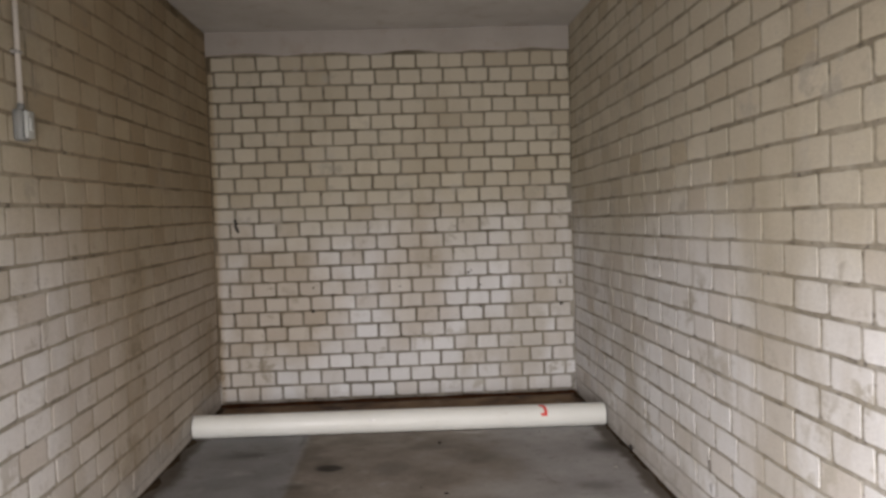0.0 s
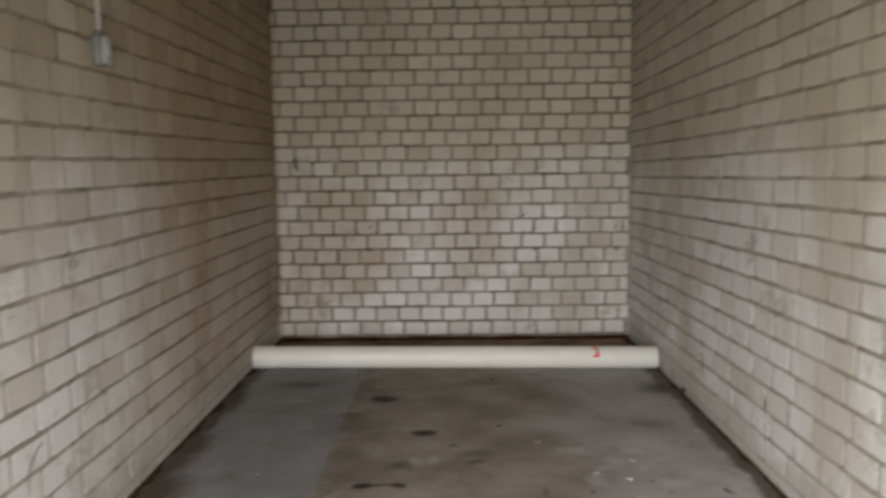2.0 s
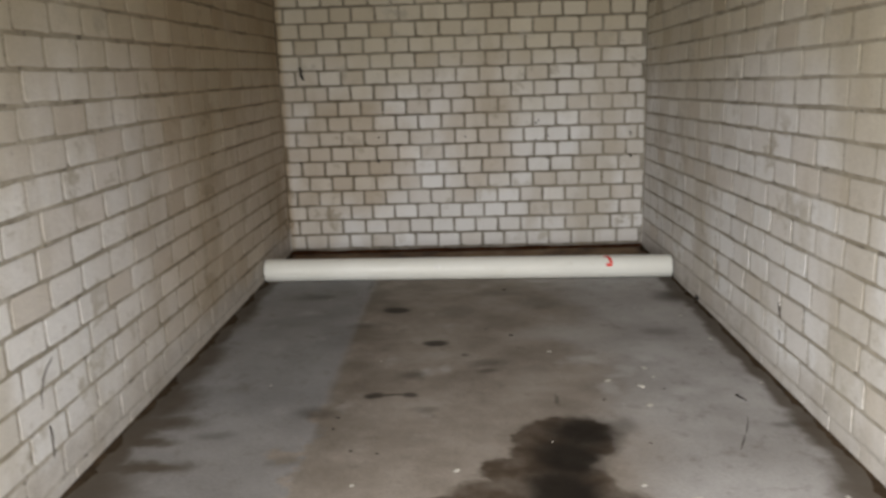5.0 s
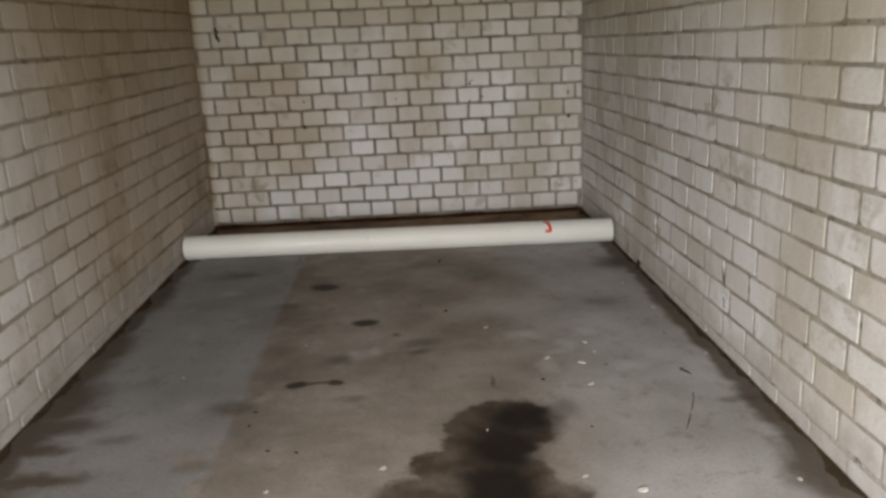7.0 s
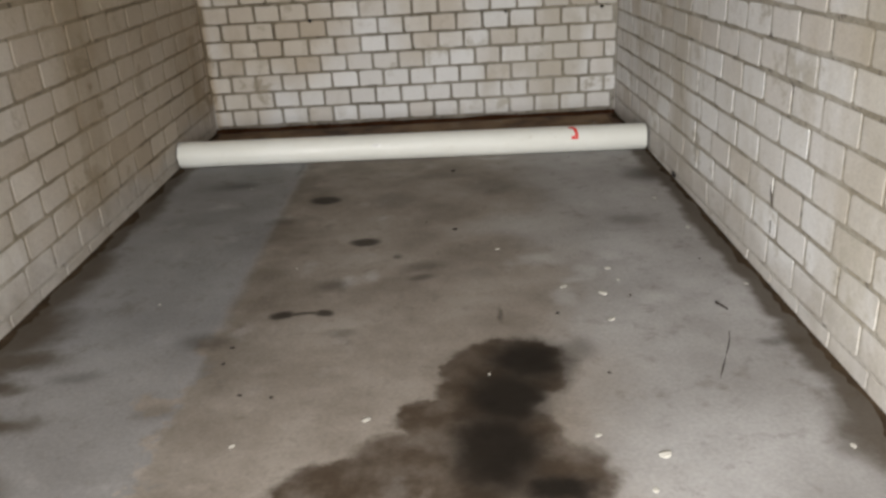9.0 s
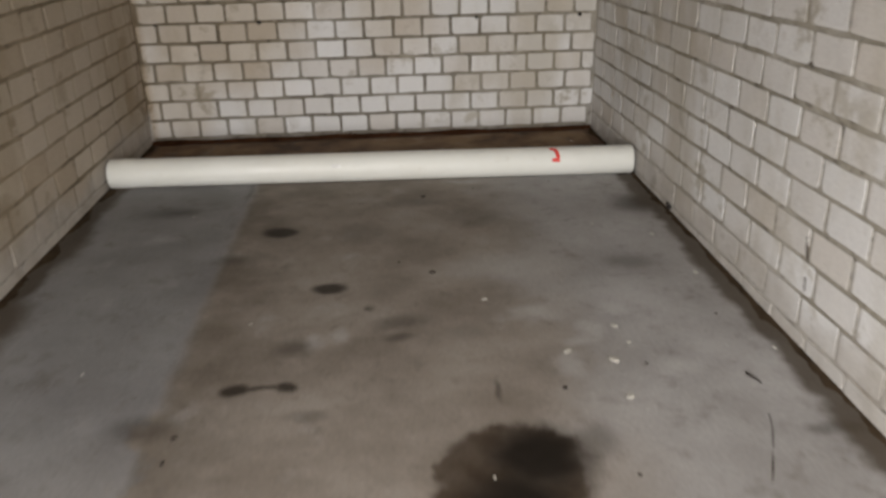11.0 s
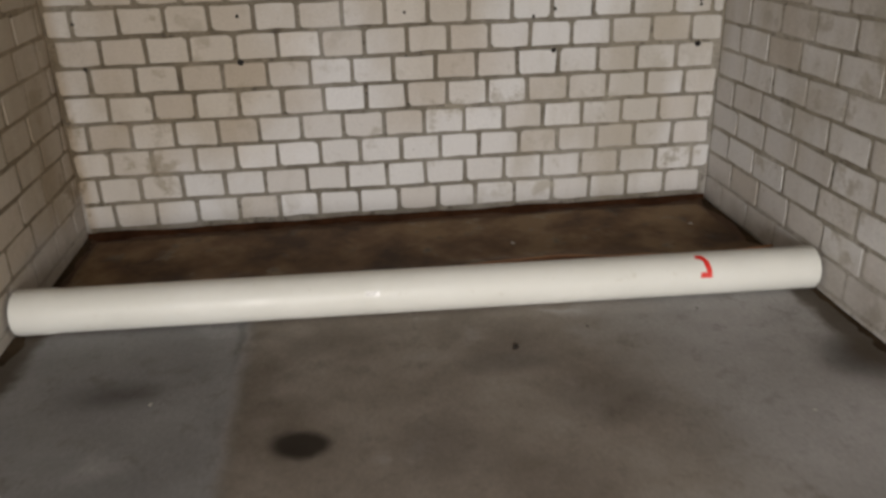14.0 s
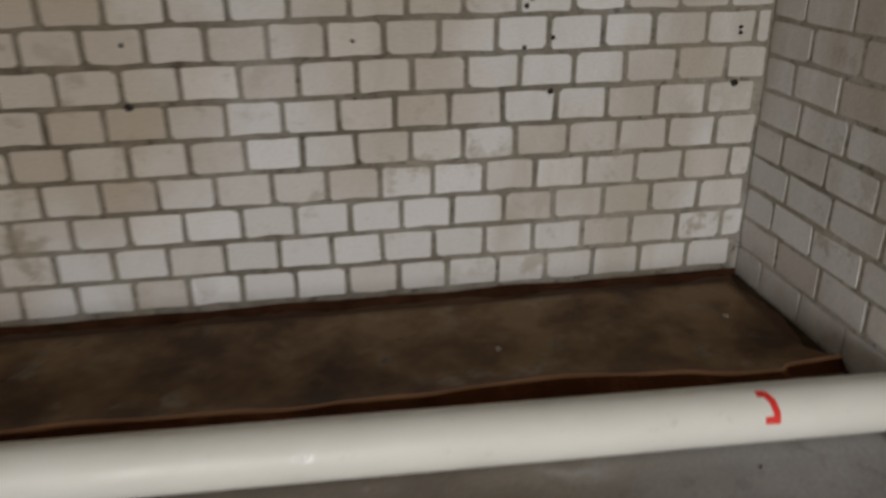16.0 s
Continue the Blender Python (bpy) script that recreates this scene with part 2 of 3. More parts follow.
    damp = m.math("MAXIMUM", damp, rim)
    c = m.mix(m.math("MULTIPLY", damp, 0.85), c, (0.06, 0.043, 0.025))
    # the soaked strip at the back wall
    back = m.span(y, -0.98, -0.8, 0.0, 0.9)
    c = m.mix(back, c, m.ramp(m.noise(4, 5), [(0.35, (0.06, 0.032, 0.018)), (0.65, (0.13, 0.066, 0.034))]))
    # oil puddle with a darker core
    pud = 0.0
    for bx, by, rx, ry in PUDDLE:
        pud = m.math("MAXIMUM", pud, m.blob(at, bx, by, rx, ry, 0.12))
    core = 0.0
    for bx, by, rx, ry in CORE:
        core = m.math("MAXIMUM", core, m.blob(at, bx, by, rx, ry, 0.55))
    halo = m.blob(at, 0.42, -3.52, 0.23, 0.19, 0.15)
    c = m.mix(m.math("MULTIPLY", halo, 0.5), c, (0.07, 0.055, 0.042))
    c = m.mix(m.math("MULTIPLY", pud, m.span(m.noise(6, 4), 0.35, 0.62, 0.66, 0.97)), c, (0.05, 0.034, 0.021))
    c = m.mix(m.math("MULTIPLY", core, 0.95), c, (0.008, 0.0055, 0.0035))
    wet = m.math("MAXIMUM", m.math("MAXIMUM", pud, damp), dark)
    rough = m.math("SUBTRACT", m.span(m.noise(3, 4), 0.3, 0.7, 0.62, 0.82), m.math("MULTIPLY", wet, 0.12))
    c = m.mix(1.0, c, m.ramp(m.noise(70, 4, 0.7), [(0.3, (0.86, 0.86, 0.86)), (0.7, (1.1, 1.1, 1.1))]), "MULTIPLY")
    bump = m.math("ADD", m.noise(12, 6, 0.6), m.math("MULTIPLY", m.noise(110, 3), 0.25))
    return m.done(c, rough, bump, 0.25, 0.004)


def plain(name, colour, rough, grain=40.0, spread=0.12, strength=0.15):
    m = Nodes(name, rough)
    lo, hi = tuple(v * (1 - spread) for v in colour), tuple(min(1, v * (1 + spread)) for v in colour)
    c = m.ramp(m.noise(grain * 0.15, 5, 0.6), [(0.3, lo), (0.7, hi)])
    return m.done(c, None, m.noise(grain, 4), strength, 0.003)


def pipe_material():
    m = Nodes("white_pvc", 0.32)
    c = m.ramp(m.noise(3, 5, 0.6), [(0.3, (0.72, 0.72, 0.665)), (0.7, (0.79, 0.795, 0.75))])
    c = m.mix(m.span(m.noise(22, 6, 0.75), 0.6, 0.72, 0.0, 0.35), c, (0.5, 0.45, 0.36))
    return m.done(c, m.span(m.noise(9, 4), 0.3, 0.7, 0.4, 0.58), m.noise(50, 3), 0.05, 0.002)


def sheet_material():
    m = Nodes("soaked_hardboard", 0.75)
    c = m.ramp(m.noise(2.4, 6, 0.65), [(0.38, (0.06, 0.029, 0.011)), (0.5, (0.155, 0.085, 0.036)), (0.6, (0.225, 0.145, 0.072))])
    c = m.mix(m.span(m.noise(4.5, 5, 0.7), 0.56, 0.68, 0.0, 0.65), c, (0.30, 0.265, 0.20))
    c = m.mix(m.span(m.noise(9, 5, 0.7), 0.58, 0.7, 0.0, 0.6), c, (0.025, 0.015, 0.01))
    return m.done(c, None, m.noise(18, 5), 0.3, 0.006)


BRICK = brick_material()
MORTAR = mortar_material("old_mortar", 1.0)
MORTAR_BACK = mortar_material("old_dark_mortar", 0.72)
FLOOR = floor_material()
CEILING = plaster_material("ceiling_concrete", (0.50, 0.485, 0.46), (0.62, 0.605, 0.58))
RENDER = plaster_material("rough_render", (0.36, 0.33, 0.29), (0.45, 0.42, 0.38))
PVC = pipe_material()
SHEET = sheet_material()
EDGE = plain("torn_board_edge", (0.55, 0.30, 0.17), 0.85)
RUST = plain("rust_brown_board", (0.5, 0.2, 0.085), 0.85, 30, 0.3)
SOIL = plain("dark_wet_soil", (0.052, 0.036, 0.022), 1.0, 80, 0.4, 0.6)
SOIL.node_tree.nodes["Principled BSDF"].inputs["Specular IOR Level"].default_value = 0.08
SOIL_RED = plain("red_brown_soil", (0.055, 0.024, 0.012), 1.0, 80, 0.4, 0.6)
SOIL_RED.node_tree.nodes["Principled BSDF"].inputs["Specular IOR Level"].default_value = 0.08
HOLE = plain("drill_hole_dark", (0.02, 0.017, 0.015), 0.95)
RED = plain("red_marker_paint", (0.68, 0.03, 0.02), 0.5)
STICKER = plain("white_sticker", (0.82, 0.82, 0.8), 0.32)
INK = plain("faded_grey_ink", (0.45, 0.44, 0.41), 0.6)
CHIP = plain("pale_plaster_chip", (0.5, 0.48, 0.43), 0.85, 60, 0.15, 0.4)
TWIG = plain("dry_dark_twig", (0.035, 0.026, 0.02), 0.9, 80, 0.3, 0.5)
BOX = plain("grey_plastic", (0.2, 0.205, 0.195), 0.42)
BOX_LID = plain("pale_grey_plastic", (0.42, 0.44, 0.42), 0.3)
CONDUIT = plain("pale_conduit_plastic", (0.5, 0.47, 0.42), 0.45)
METAL = plain("dull_steel", (0.3, 0.29, 0.27), 0.45)
GROUND = plain("yard_concrete", (0.26, 0.235, 0.2), 0.9, 30, 0.25, 0.3)

# ---- building helpers ----
def link(name, bm, material, parent=None, label="", smooth=False):
    me = bpy.data.meshes.new(name)
    bm.to_mesh(me)
    bm.free()
    me.materials.append(material)
    if smooth:
        for p in me.polygons:
            p.use_smooth = True
    ob = new(name, me)
    if parent is not None:
        ob.parent = parent
    if label:
        tagged(ob, label)
    return ob


def part(name, bm, material, parent, label="", smooth=False):
    return link(name, bm, material, parent, label, smooth)


def add_box(bm, lo, hi, bevel=0.0):
    made = bmesh.ops.create_cube(bm, size=1.0)["verts"]
    for v in made:
        v.co = Vector([(a + b) / 2 + c * (b - a) for a, b, c in zip(lo, hi, v.co)])
    if bevel:
        edges = list({e for v in made for e in v.link_edges})
        bmesh.ops.bevel(bm, geom=edges, offset=bevel, segments=3, profile=0.5, affect="EDGES")


def block(lo, hi, bevel=0.0):
    bm = bmesh.new()
    add_box(bm, lo, hi, bevel)
    return bm


def tube(bm, points, radius, sides=10, caps=True):
    """A round rod along a line of points."""
    pts = [Vector(p) for p in points]
    rings = []
    for i, p in enumerate(pts):
        d = (pts[min(i + 1, len(pts) - 1)] - pts[max(i - 1, 0)]).normalized()
        a = d.cross(Vector((0, 0, 1)) if abs(d.z) < 0.9 else Vector((1, 0, 0))).normalized()
        b = d.cross(a)
        r = radius(i / max(1, len(pts) - 1)) if callable(radius) else radius
        rings.append([bm.verts.new(p + r * (a * math.cos(k * math.tau / sides) + b * math.sin(k * math.tau / sides))) for k in range(sides)])
    for r0, r1 in zip(rings, rings[1:]):
        for k in range(sides):
            bm.faces.new((r0[k], r0[(k + 1) % sides], r1[(k + 1) % sides], r1[k]))
    if caps:
        bm.faces.new(rings[0][::-1])
        bm.faces.new(rings[-1])


# ---- the shell of the garage ----
HALF, BACK, FRONT, TOP = 1.47, 0.0, -7.4, 3.035
SKIN = 0.0023   # depth of the joints behind the brick faces
wall_back = tagged(link("wall_back", block((-HALF - 0.25, BACK + SKIN, -0.1), (HALF + 0.25, 0.25, TOP)), MORTAR_BACK),
                   "back wall of pale sand-lime bricks with grey mortar", "wall", kind="structure")
wall_left = tagged(link("wall_left", block((-HALF - 0.25, FRONT, -0.1), (-HALF - SKIN, BACK + SKIN, TOP)), MORTAR),
                   "long side wall of stained sand-lime bricks", "wall", kind="structure")
wall_right = tagged(link("wall_right", block((HALF + SKIN, FRONT, -0.1), (HALF + 0.25, BACK + SKIN, TOP)), MORTAR),
                    "long side wall of pale sand-lime bricks", "wall", kind="structure")
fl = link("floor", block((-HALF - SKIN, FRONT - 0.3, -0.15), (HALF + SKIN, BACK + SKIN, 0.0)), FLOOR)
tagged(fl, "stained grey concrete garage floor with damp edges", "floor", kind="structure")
ce = link("ceiling", block((-HALF - 0.25, FRONT - 0.25, TOP), (HALF + 0.25, 0.25, TOP + 0.2)), CEILING)
tagged(ce, "plain grey concrete ceiling slab", "ceiling", kind="structure")

front = bmesh.new()
add_box(front, (-HALF - 0.25, FRONT - 0.25, -0.1), (-1.3, FRONT, TOP))
add_box(front, (1.3, FRONT - 0.25, -0.1), (HALF + 0.25, FRONT, TOP))
add_box(front, (-1.3, FRONT - 0.25, 2.3), (1.3, FRONT, TOP))
tagged(link("wall_front", front, RENDER), "plain rendered front wall round the open doorway", "wall", kind="structure")
yard = bmesh.new()
add_box(yard, (-300, -300, -0.4), (300, 300, -0.16))
tagged(link("ground", yard, GROUND), "bare concrete yard outside the garage", "ground", kind="structure")

# band of rough render smeared over the top of the back wall, with a ragged lower edge
bm = bmesh.new()
cols, rows_n = 60, 4
grid = []
for i in range(cols + 1):
    x = -HALF + 2 * HALF * i / cols
    low = 2.835 + 0.03 * noise.noise(Vector((x * 3, 0, 0))) + 0.012 * noise.noise(Vector((x * 14, 3, 0)))
    grid.append([bm.verts.new((x, -0.004 - 0.004 * j / rows_n + (0.010 if j == 0 else 0), low + (TOP - low) * j / rows_n)) for j in range(rows_n + 1)])
for a, b in zip(grid, grid[1:]):
    for j in range(rows_n):
        bm.faces.new((a[j], b[j], b[j + 1], a[j + 1]))
part("render_band", bm, RENDER, wall_back, "grey cement band under the ceiling", True)

# ---- bricks ----
JOINT = 0.0185


def brick_mesh(length, height, seed):
    """A brick face with chipped, uneven corners, its front at y = 0 and its body behind it."""
    rng = random.Random(seed)
    a, b = length / 2, height / 2
    cut = [rng.choice((0.003, 0.005, 0.008, 0.014)) for _ in range(4)]
    j = lambda s=0.0024: rng.uniform(-s, s)
    out = [(-a + cut[0], -b), (0, -b + j()), (a - cut[1], -b), (a, -b + cut[1] * 0.8), (a, b - cut[2]), (a - cut[2], b), (0, b + j()), (-a + cut[3], b), (-a, b - cut[3] * 0.8), (-a, -b + cut[0])]
    out = [(x + j(), z + j()) for x, z in out]
    n = len(out)
    verts = [(x * (1 - 0.010 / a), 0.0, z * (1 - 0.010 / b)) for x, z in out] + [(x, 0.0004, z) for x, z in out] + [(x, 0.03, z) for x, z in out]
    faces = [tuple(range(n))]
    for k in range(n):
        m = (k + 1) % n
        faces += [(k, n + k, n + m, m), (n + k, 2 * n + k, 2 * n + m, n + m)]
    return verts, faces


MESHES = {}


def brick_data(length, height, seed):
    key = (round(length, 3), round(height, 3), seed)
    if key not in MESHES:
        me = bpy.data.meshes.new("brick")
        verts, faces = brick_mesh(length, height, int(key[0] * 1000) * 131 + int(key[1] * 1000) * 17 + seed * 7919)
        me.from_pydata(verts, [], faces)
        me.materials.append(BRICK)
        MESHES[key] = me
    return MESHES[key]


def lay(wall, run, turn, pitch, course, base, count, phase, near, first=0, slope=0.0, joint=JOINT):
    """Courses of brick on a wall. run: the wall's length; turn: pose of its start, with x along the wall and the face towards -y; slope: how the courses climb;
    phase(k): where the first joint of course k lies; near(s, k): whether a brick is one of those passed closely."""
    rng = random.Random(wall.name)
    verts, faces = [], []
    height = course - joint
    for k in range(first, count):
        z = base + course * (k + 0.5)
        joints = [phase(k) + pitch * i + rng.uniform(-0.004, 0.004) for i in range(-1, int(run / pitch) + 3)]
        for a, b in zip(joints, joints[1:]):
            s0, s1 = max(a, 0.0), min(b, run)
            length = s1 - s0 - joint
            if length < 0.025:
                continue
            full = abs(length - (pitch - joint)) < 0.012
            length = round(length / 0.004) * 0.004 if full else round(length, 2)
            m = turn @ pose((s0 + s1) / 2, rng.uniform(-0.0013, 0.0013), z + slope * (s0 + s1) / 2 + rng.uniform(-0.0022, 0.0022), rng.uniform(-0.4, 0.4), rng.uniform(-0.5, 0.5) - math.degrees(slope), rng.uniform(-0.35, 0.35))
            seed = rng.randrange(7)
            if near((s0 + s1) / 2, k):
                ob = new("brick", brick_data(length, height, seed))
                ob.parent = wall
                ob.matrix_local = m
            else:
                vs, fs = brick_mesh(length, height, rng.randrange(9999))
                off = len(verts)
                verts += [tuple(m @ Vector(v)) for v in vs]
                faces += [tuple(i + off for i in f) for f in fs]
    if verts:
        me = bpy.data.meshes.new("brickwork")
        me.from_pydata(verts, [], faces)
        me.materials.append(BRICK)
        ob = new("brickwork", me)
        ob.parent = wall
        tagged(ob, "further courses of the same brickwork", kind="stuff")


# ---- the long white pipe ----
PIPE_R = 0.08
pipe_l, pipe_r = Vector((-1.455, -0.882, PIPE_R)), Vector((1.455, -0.99, PIPE_R))
axis = (pipe_r - pipe_l).normalized()
side = Vector((0, 0, 1)).cross(axis).normalized()   # away from the doorway
pipe = tagged(new("plastic_pipe"), "long white plastic pipe lying across the concrete floor", "pipe")


def on_pipe(s, angle, r):
    """A place on the pipe: s along it from its middle, angle up from the doorway side."""
    mid = (pipe_l + pipe_r) / 2
    return mid + axis * s + r * (Vector((0, 0, 1)) * math.sin(angle) - side * math.cos(angle))


bm = bmesh.new()
half = (pipe_r - pipe_l).length / 2
prof = [(-half, PIPE_R - 0.002), (-half, PIPE_R + 0.001), (-half + 0.003, PIPE_R + 0.0025), (-half + 0.13, PIPE_R + 0.0025), (-half + 0.15, PIPE_R), (half - 0.003, PIPE_R), (half, PIPE_R - 0.002), (half, PIPE_R - 0.006)]
N = 64
rings = [[bm.verts.new(on_pipe(s, k * math.tau / N, r)) for k in range(N)] for s, r in prof]
rings.append(rings[0])
for r0, r1 in zip(rings, rings[1:]):
    for k in range(N):
        bm.faces.new((r0[k], r0[(k + 1) % N], r1[(k + 1) % N], r1[k]))
bmesh.ops.recalc_face_normals(bm, faces=bm.faces)
part("pipe_body", bm, PVC, pipe, "", True)


def wrapped(strokes, s0, angle0, width, lift):
    """Flat strokes laid on the pipe's surface; each stroke is a line of (along, up) in metres."""
    bm = bmesh.new()
    for line in strokes:
        fine = []
        for (a, b), (c, d) in zip(line, line[1:]):
            fine += [(a + (c - a) * i / 6, b + (d - b) * i / 6) for i in range(6)]
        fine.append(line[-1])
        last = None
        for i, (u, v) in enumerate(fine):
            u0, v0 = fine[max(0, i - 1)]
            u1, v1 = fine[min(len(fine) - 1, i + 1)]
            d = math.hypot(u1 - u0, v1 - v0) or 1
            nu, nv = -(v1 - v0) / d * width / 2, (u1 - u0) / d * width / 2
            pair = [bm.verts.new(on_pipe(s0 + u + q * nu, angle0 + (v + q * nv) / PIPE_R, PIPE_R + lift)) for q in (-1, 1)]
            if last:
                bm.faces.new((last[0], pair[0], pair[1], last[1]))
            last = pair
    return bm


part("red_mark", wrapped([[(-0.03, 0.038), (-0.008, 0.037), (0.006, 0.014), (0.014, -0.026)], [(0.022, -0.036), (-0.02, -0.036)]], 1.018, 0.80, 0.020, 0.0008), RED, pipe, "red painted hook-shaped mark")
sticker = part("sticker", wrapped([[(-0.025, 0.0), (0.025, 0.0)]], -0.199, 0.38, 0.018, 0.0006), STICKER, pipe, "small shiny white sticker")
part("print_line", wrapped([[(-0.022, 0.004), (0.016, 0.004)], [(-0.022, -0.004), (0.01, -0.004)]], -0.199, 0.38, 0.003, 0.0012), INK, sticker, "faint grey print lines")

# ---- soaked board behind the pipe ----
board = tagged(new("hardboard_sheet"), "soaked dark brown hardboard sheet lying behind the pipe", "board")
bm = bmesh.new()
NX, NY = 110, 22
CURL = [(-1.40, 0.045), (-1.20, 0.065), (-0.84, 0.072), (-0.43, 0.057), (-0.22, 0.03), (-0.08, 0.046), (0.10, 0.052), (0.31, 0.067), (0.50, 0.066), (0.92, 0.036), (1.10, 0.012), (1.24, 0.018), (1.36, 0.032), (1.46, 0.045)]


def curl(x):
    """How far the sheet's front edge has curled up off the floor."""
    for (x0, z0), (x1, z1) in zip(CURL, CURL[1:]):
        if x <= x1:
            k = max(0.0, (x - x0) / (x1 - x0))
            return z0 + (z1 - z0) * k * k * (3 - 2 * k)
    return CURL[-1][1]


cols_b = []
for i in range(NX + 1):
    u = i / NX
    col = []
    for j in range(NY + 1):
        v = j / NY
        x = -1.41 + (2.81 + 0.066 * max(0.0, (v - 0.8) / 0.2)) * u
        y = -0.085 - 0.585 * v - 0.01 * noise.noise(Vector((x * 3, 0, 0))) * v - 0.05 * v * max(0.0, u - 0.75) / 0.25 * (1.0 if u < 0.93 else 0.4)
        z = 0.010 + 0.55 * curl(x) * max(0.0, (v - 0.70) / 0.30) ** 1.8 + 0.004 * noise.noise(Vector((x * 4, y * 6, 0))) + 0.004 * noise.noise(Vector((x * 1.4, y * 2, 4)))
        col.append((x, y, z))
    cols_b.append(col)
top = [[bm.verts.new(p) for p in col] for col in cols_b]
bot = [[bm.verts.new((p[0], p[1], max(0.001, p[2] - 0.005))) for p in col] for col in cols_b]
for i in range(NX):
    for j in range(NY):
        bm.faces.new((top[i][j], top[i][j + 1], top[i + 1][j + 1], top[i + 1][j]))
        bm.faces.new((bot[i][j], bot[i + 1][j], bot[i + 1][j + 1], bot[i][j + 1]))
    bm.faces.new((top[i][0], top[i + 1][0], bot[i + 1][0], bot[i][0]))
for j in range(NY):
    bm.faces.new((top[0][j], bot[0][j], bot[0][j + 1], top[0][j + 1]))
    bm.faces.new((top[NX][j], top[NX][j + 1], bot[NX][j + 1], bot[NX][j]))
part("panel", bm, SHEET, board, "", True)
bm = bmesh.new()
tube(bm, [(c[NY][0], c[NY][1] - 0.001, c[NY][2]) for c in cols_b], lambda u: 0.0065 + 0.0015 * math.sin(u * 40), 6)
part("frayed_edge", bm, EDGE, board, "lifted reddish-brown front edge", True)

bm = bmesh.new()
last = None
for c in cols_b:
    x, y, z = c[NY]
    pair = [bm.verts.new((x, y - 0.006, z - 0.003)), bm.verts.new((x, y - 0.034 - 0.008 * abs(noise.noise(Vector((x * 9, 2, 0)))), max(0.0015, z - 0.042)))]
    if last:
        bm.faces.new((last[0], last[1], pair[1], pair[0]))
    last = pair
bmesh.ops.solidify(bm, geom=list(bm.faces), thickness=0.0015)
part("swollen_lip", bm, RUST, board, "rust-brown swollen front lip", True)

# ---- soil and grit gathered along the foot of the walls ----
def grit(name, start, end, width, label, seed, tall=0.008, material=SOIL):
    a, b = Vector(start), Vector(end)
    d = (b - a).normalized()
    out = Vector((-d.y, d.x, 0))
    bm = bmesh.new()
    n = int((b - a).length / 0.03)
    last = None
    for i in range(n + 1):
        p = a + (b - a) * i / n
        w = width * max(0.12, 0.55 + 1.1 * noise.noise(Vector((i * 0.14, seed, 0))) + 0.5 * noise.noise(Vector((i * 0.6, seed, 5))))
        h = tall * (0.8 + 0.3 * noise.noise(Vector((i * 0.11, seed, 9))) + 0.12 * noise.noise(Vector((i * 0.7, seed, 4))))
        ring = [bm.verts.new(p + Vector((0, 0, h))), bm.verts.new(p + out * w * 0.45 + Vector((0, 0, h * 0.55))), bm.verts.new(p + out * w + Vector((0, 0, -0.002)))]
        if last:
            for k in range(2):
                bm.faces.new((last[k], ring[k], ring[k + 1], last[k + 1]))
        last = ring
    ob = link(name, bm, material, None, "", True)
    return tagged(ob, label, "dirt", kind="stuff")


grit("soil", (HALF, -0.02, 0), (HALF, -4.9, 0), -0.05, "dark wet soil along the foot of the wall", 1.0)
grit("soil", (-HALF, -0.02, 0), (-HALF, -4.9, 0), 0.06, "dark damp soil along the foot of the wall", 7.0)
grit("soil", (-HALF, 0.0, 0), (HALF, 0.0, 0), -0.05, "dark red-brown soil along the back wall", 13.0, 0.03, SOIL_RED)

# ---- switch box and conduit on the side wall ----
BX, BY, BZ = -HALF, -3.235, 1.965
switch = tagged(new("junction_box"), "small rounded grey plastic switch box on the brick wall", "switch box")
part("body", block((BX - 0.004, BY - 0.042, BZ - 0.065), (BX + 0.04, BY + 0.042, BZ + 0.065), 0.016), BOX, switch, "", True)
lid = part("lid", block((BX + 0.041, BY - 0.034, BZ - 0.055), (BX + 0.056, BY + 0.034, BZ + 0.055), 0.007), BOX_LID, switch, "pale worn lid", True)
part("rocker", block((BX + 0.0555, BY - 0.015, BZ - 0.026), (BX + 0.062, BY + 0.015, BZ + 0.026), 0.003), BOX_LID, lid, "", True)
collar = bmesh.new()
tube(collar, [(BX + 0.018, BY, BZ + 0.06), (BX + 0.018, BY, BZ + 0.085)], 0.015, 16)
part("cable_gland", collar, BOX, switch, "", True)
conduit = tagged(new("conduit"), "pale plastic conduit running up the brick wall", "conduit")
rod = bmesh.new()
tube(rod, [(BX + 0.018, BY, BZ + 0.085), (BX + 0.018, BY, BZ + 0.5), (BX + 0.017, BY - 0.004, TOP - 0.001)], 0.011, 14)
part("tube", rod, CONDUIT, conduit, "", True)
for z in (2.25, 2.6, 2.9):
    clip = bmesh.new()
    add_box(clip, (BX - 0.004, BY - 0.024, z), (BX + 0.031, BY + 0.02, z + 0.014), 0.004)
    part("clip", clip, METAL, conduit)

# ---- drill holes and marks on the walls ----
def hole(x, z, r, label):
    bm = bmesh.new()
    rng = random.Random(round(x * 1000 + z * 77))
    ring = [(math.cos(k * math.tau / 9) * r * rng.uniform(0.75, 1.2), math.sin(k * math.tau / 9) * r * rng.uniform(0.75, 1.2)) for k in range(9)]
    outer = [bm.verts.new((x + a, -0.0038, z + b)) for a, b in ring]
    inner = [bm.verts.new((x + a * 0.6, -0.0028, z + b * 0.6)) for a, b in ring]
    for k in range(9):
        bm.faces.new((outer[k], inner[k], inner[(k + 1) % 9], outer[(k + 1) % 9]))
    bm.faces.new(inner)
    part("drill_hole", bm, HOLE, wall_back, label)


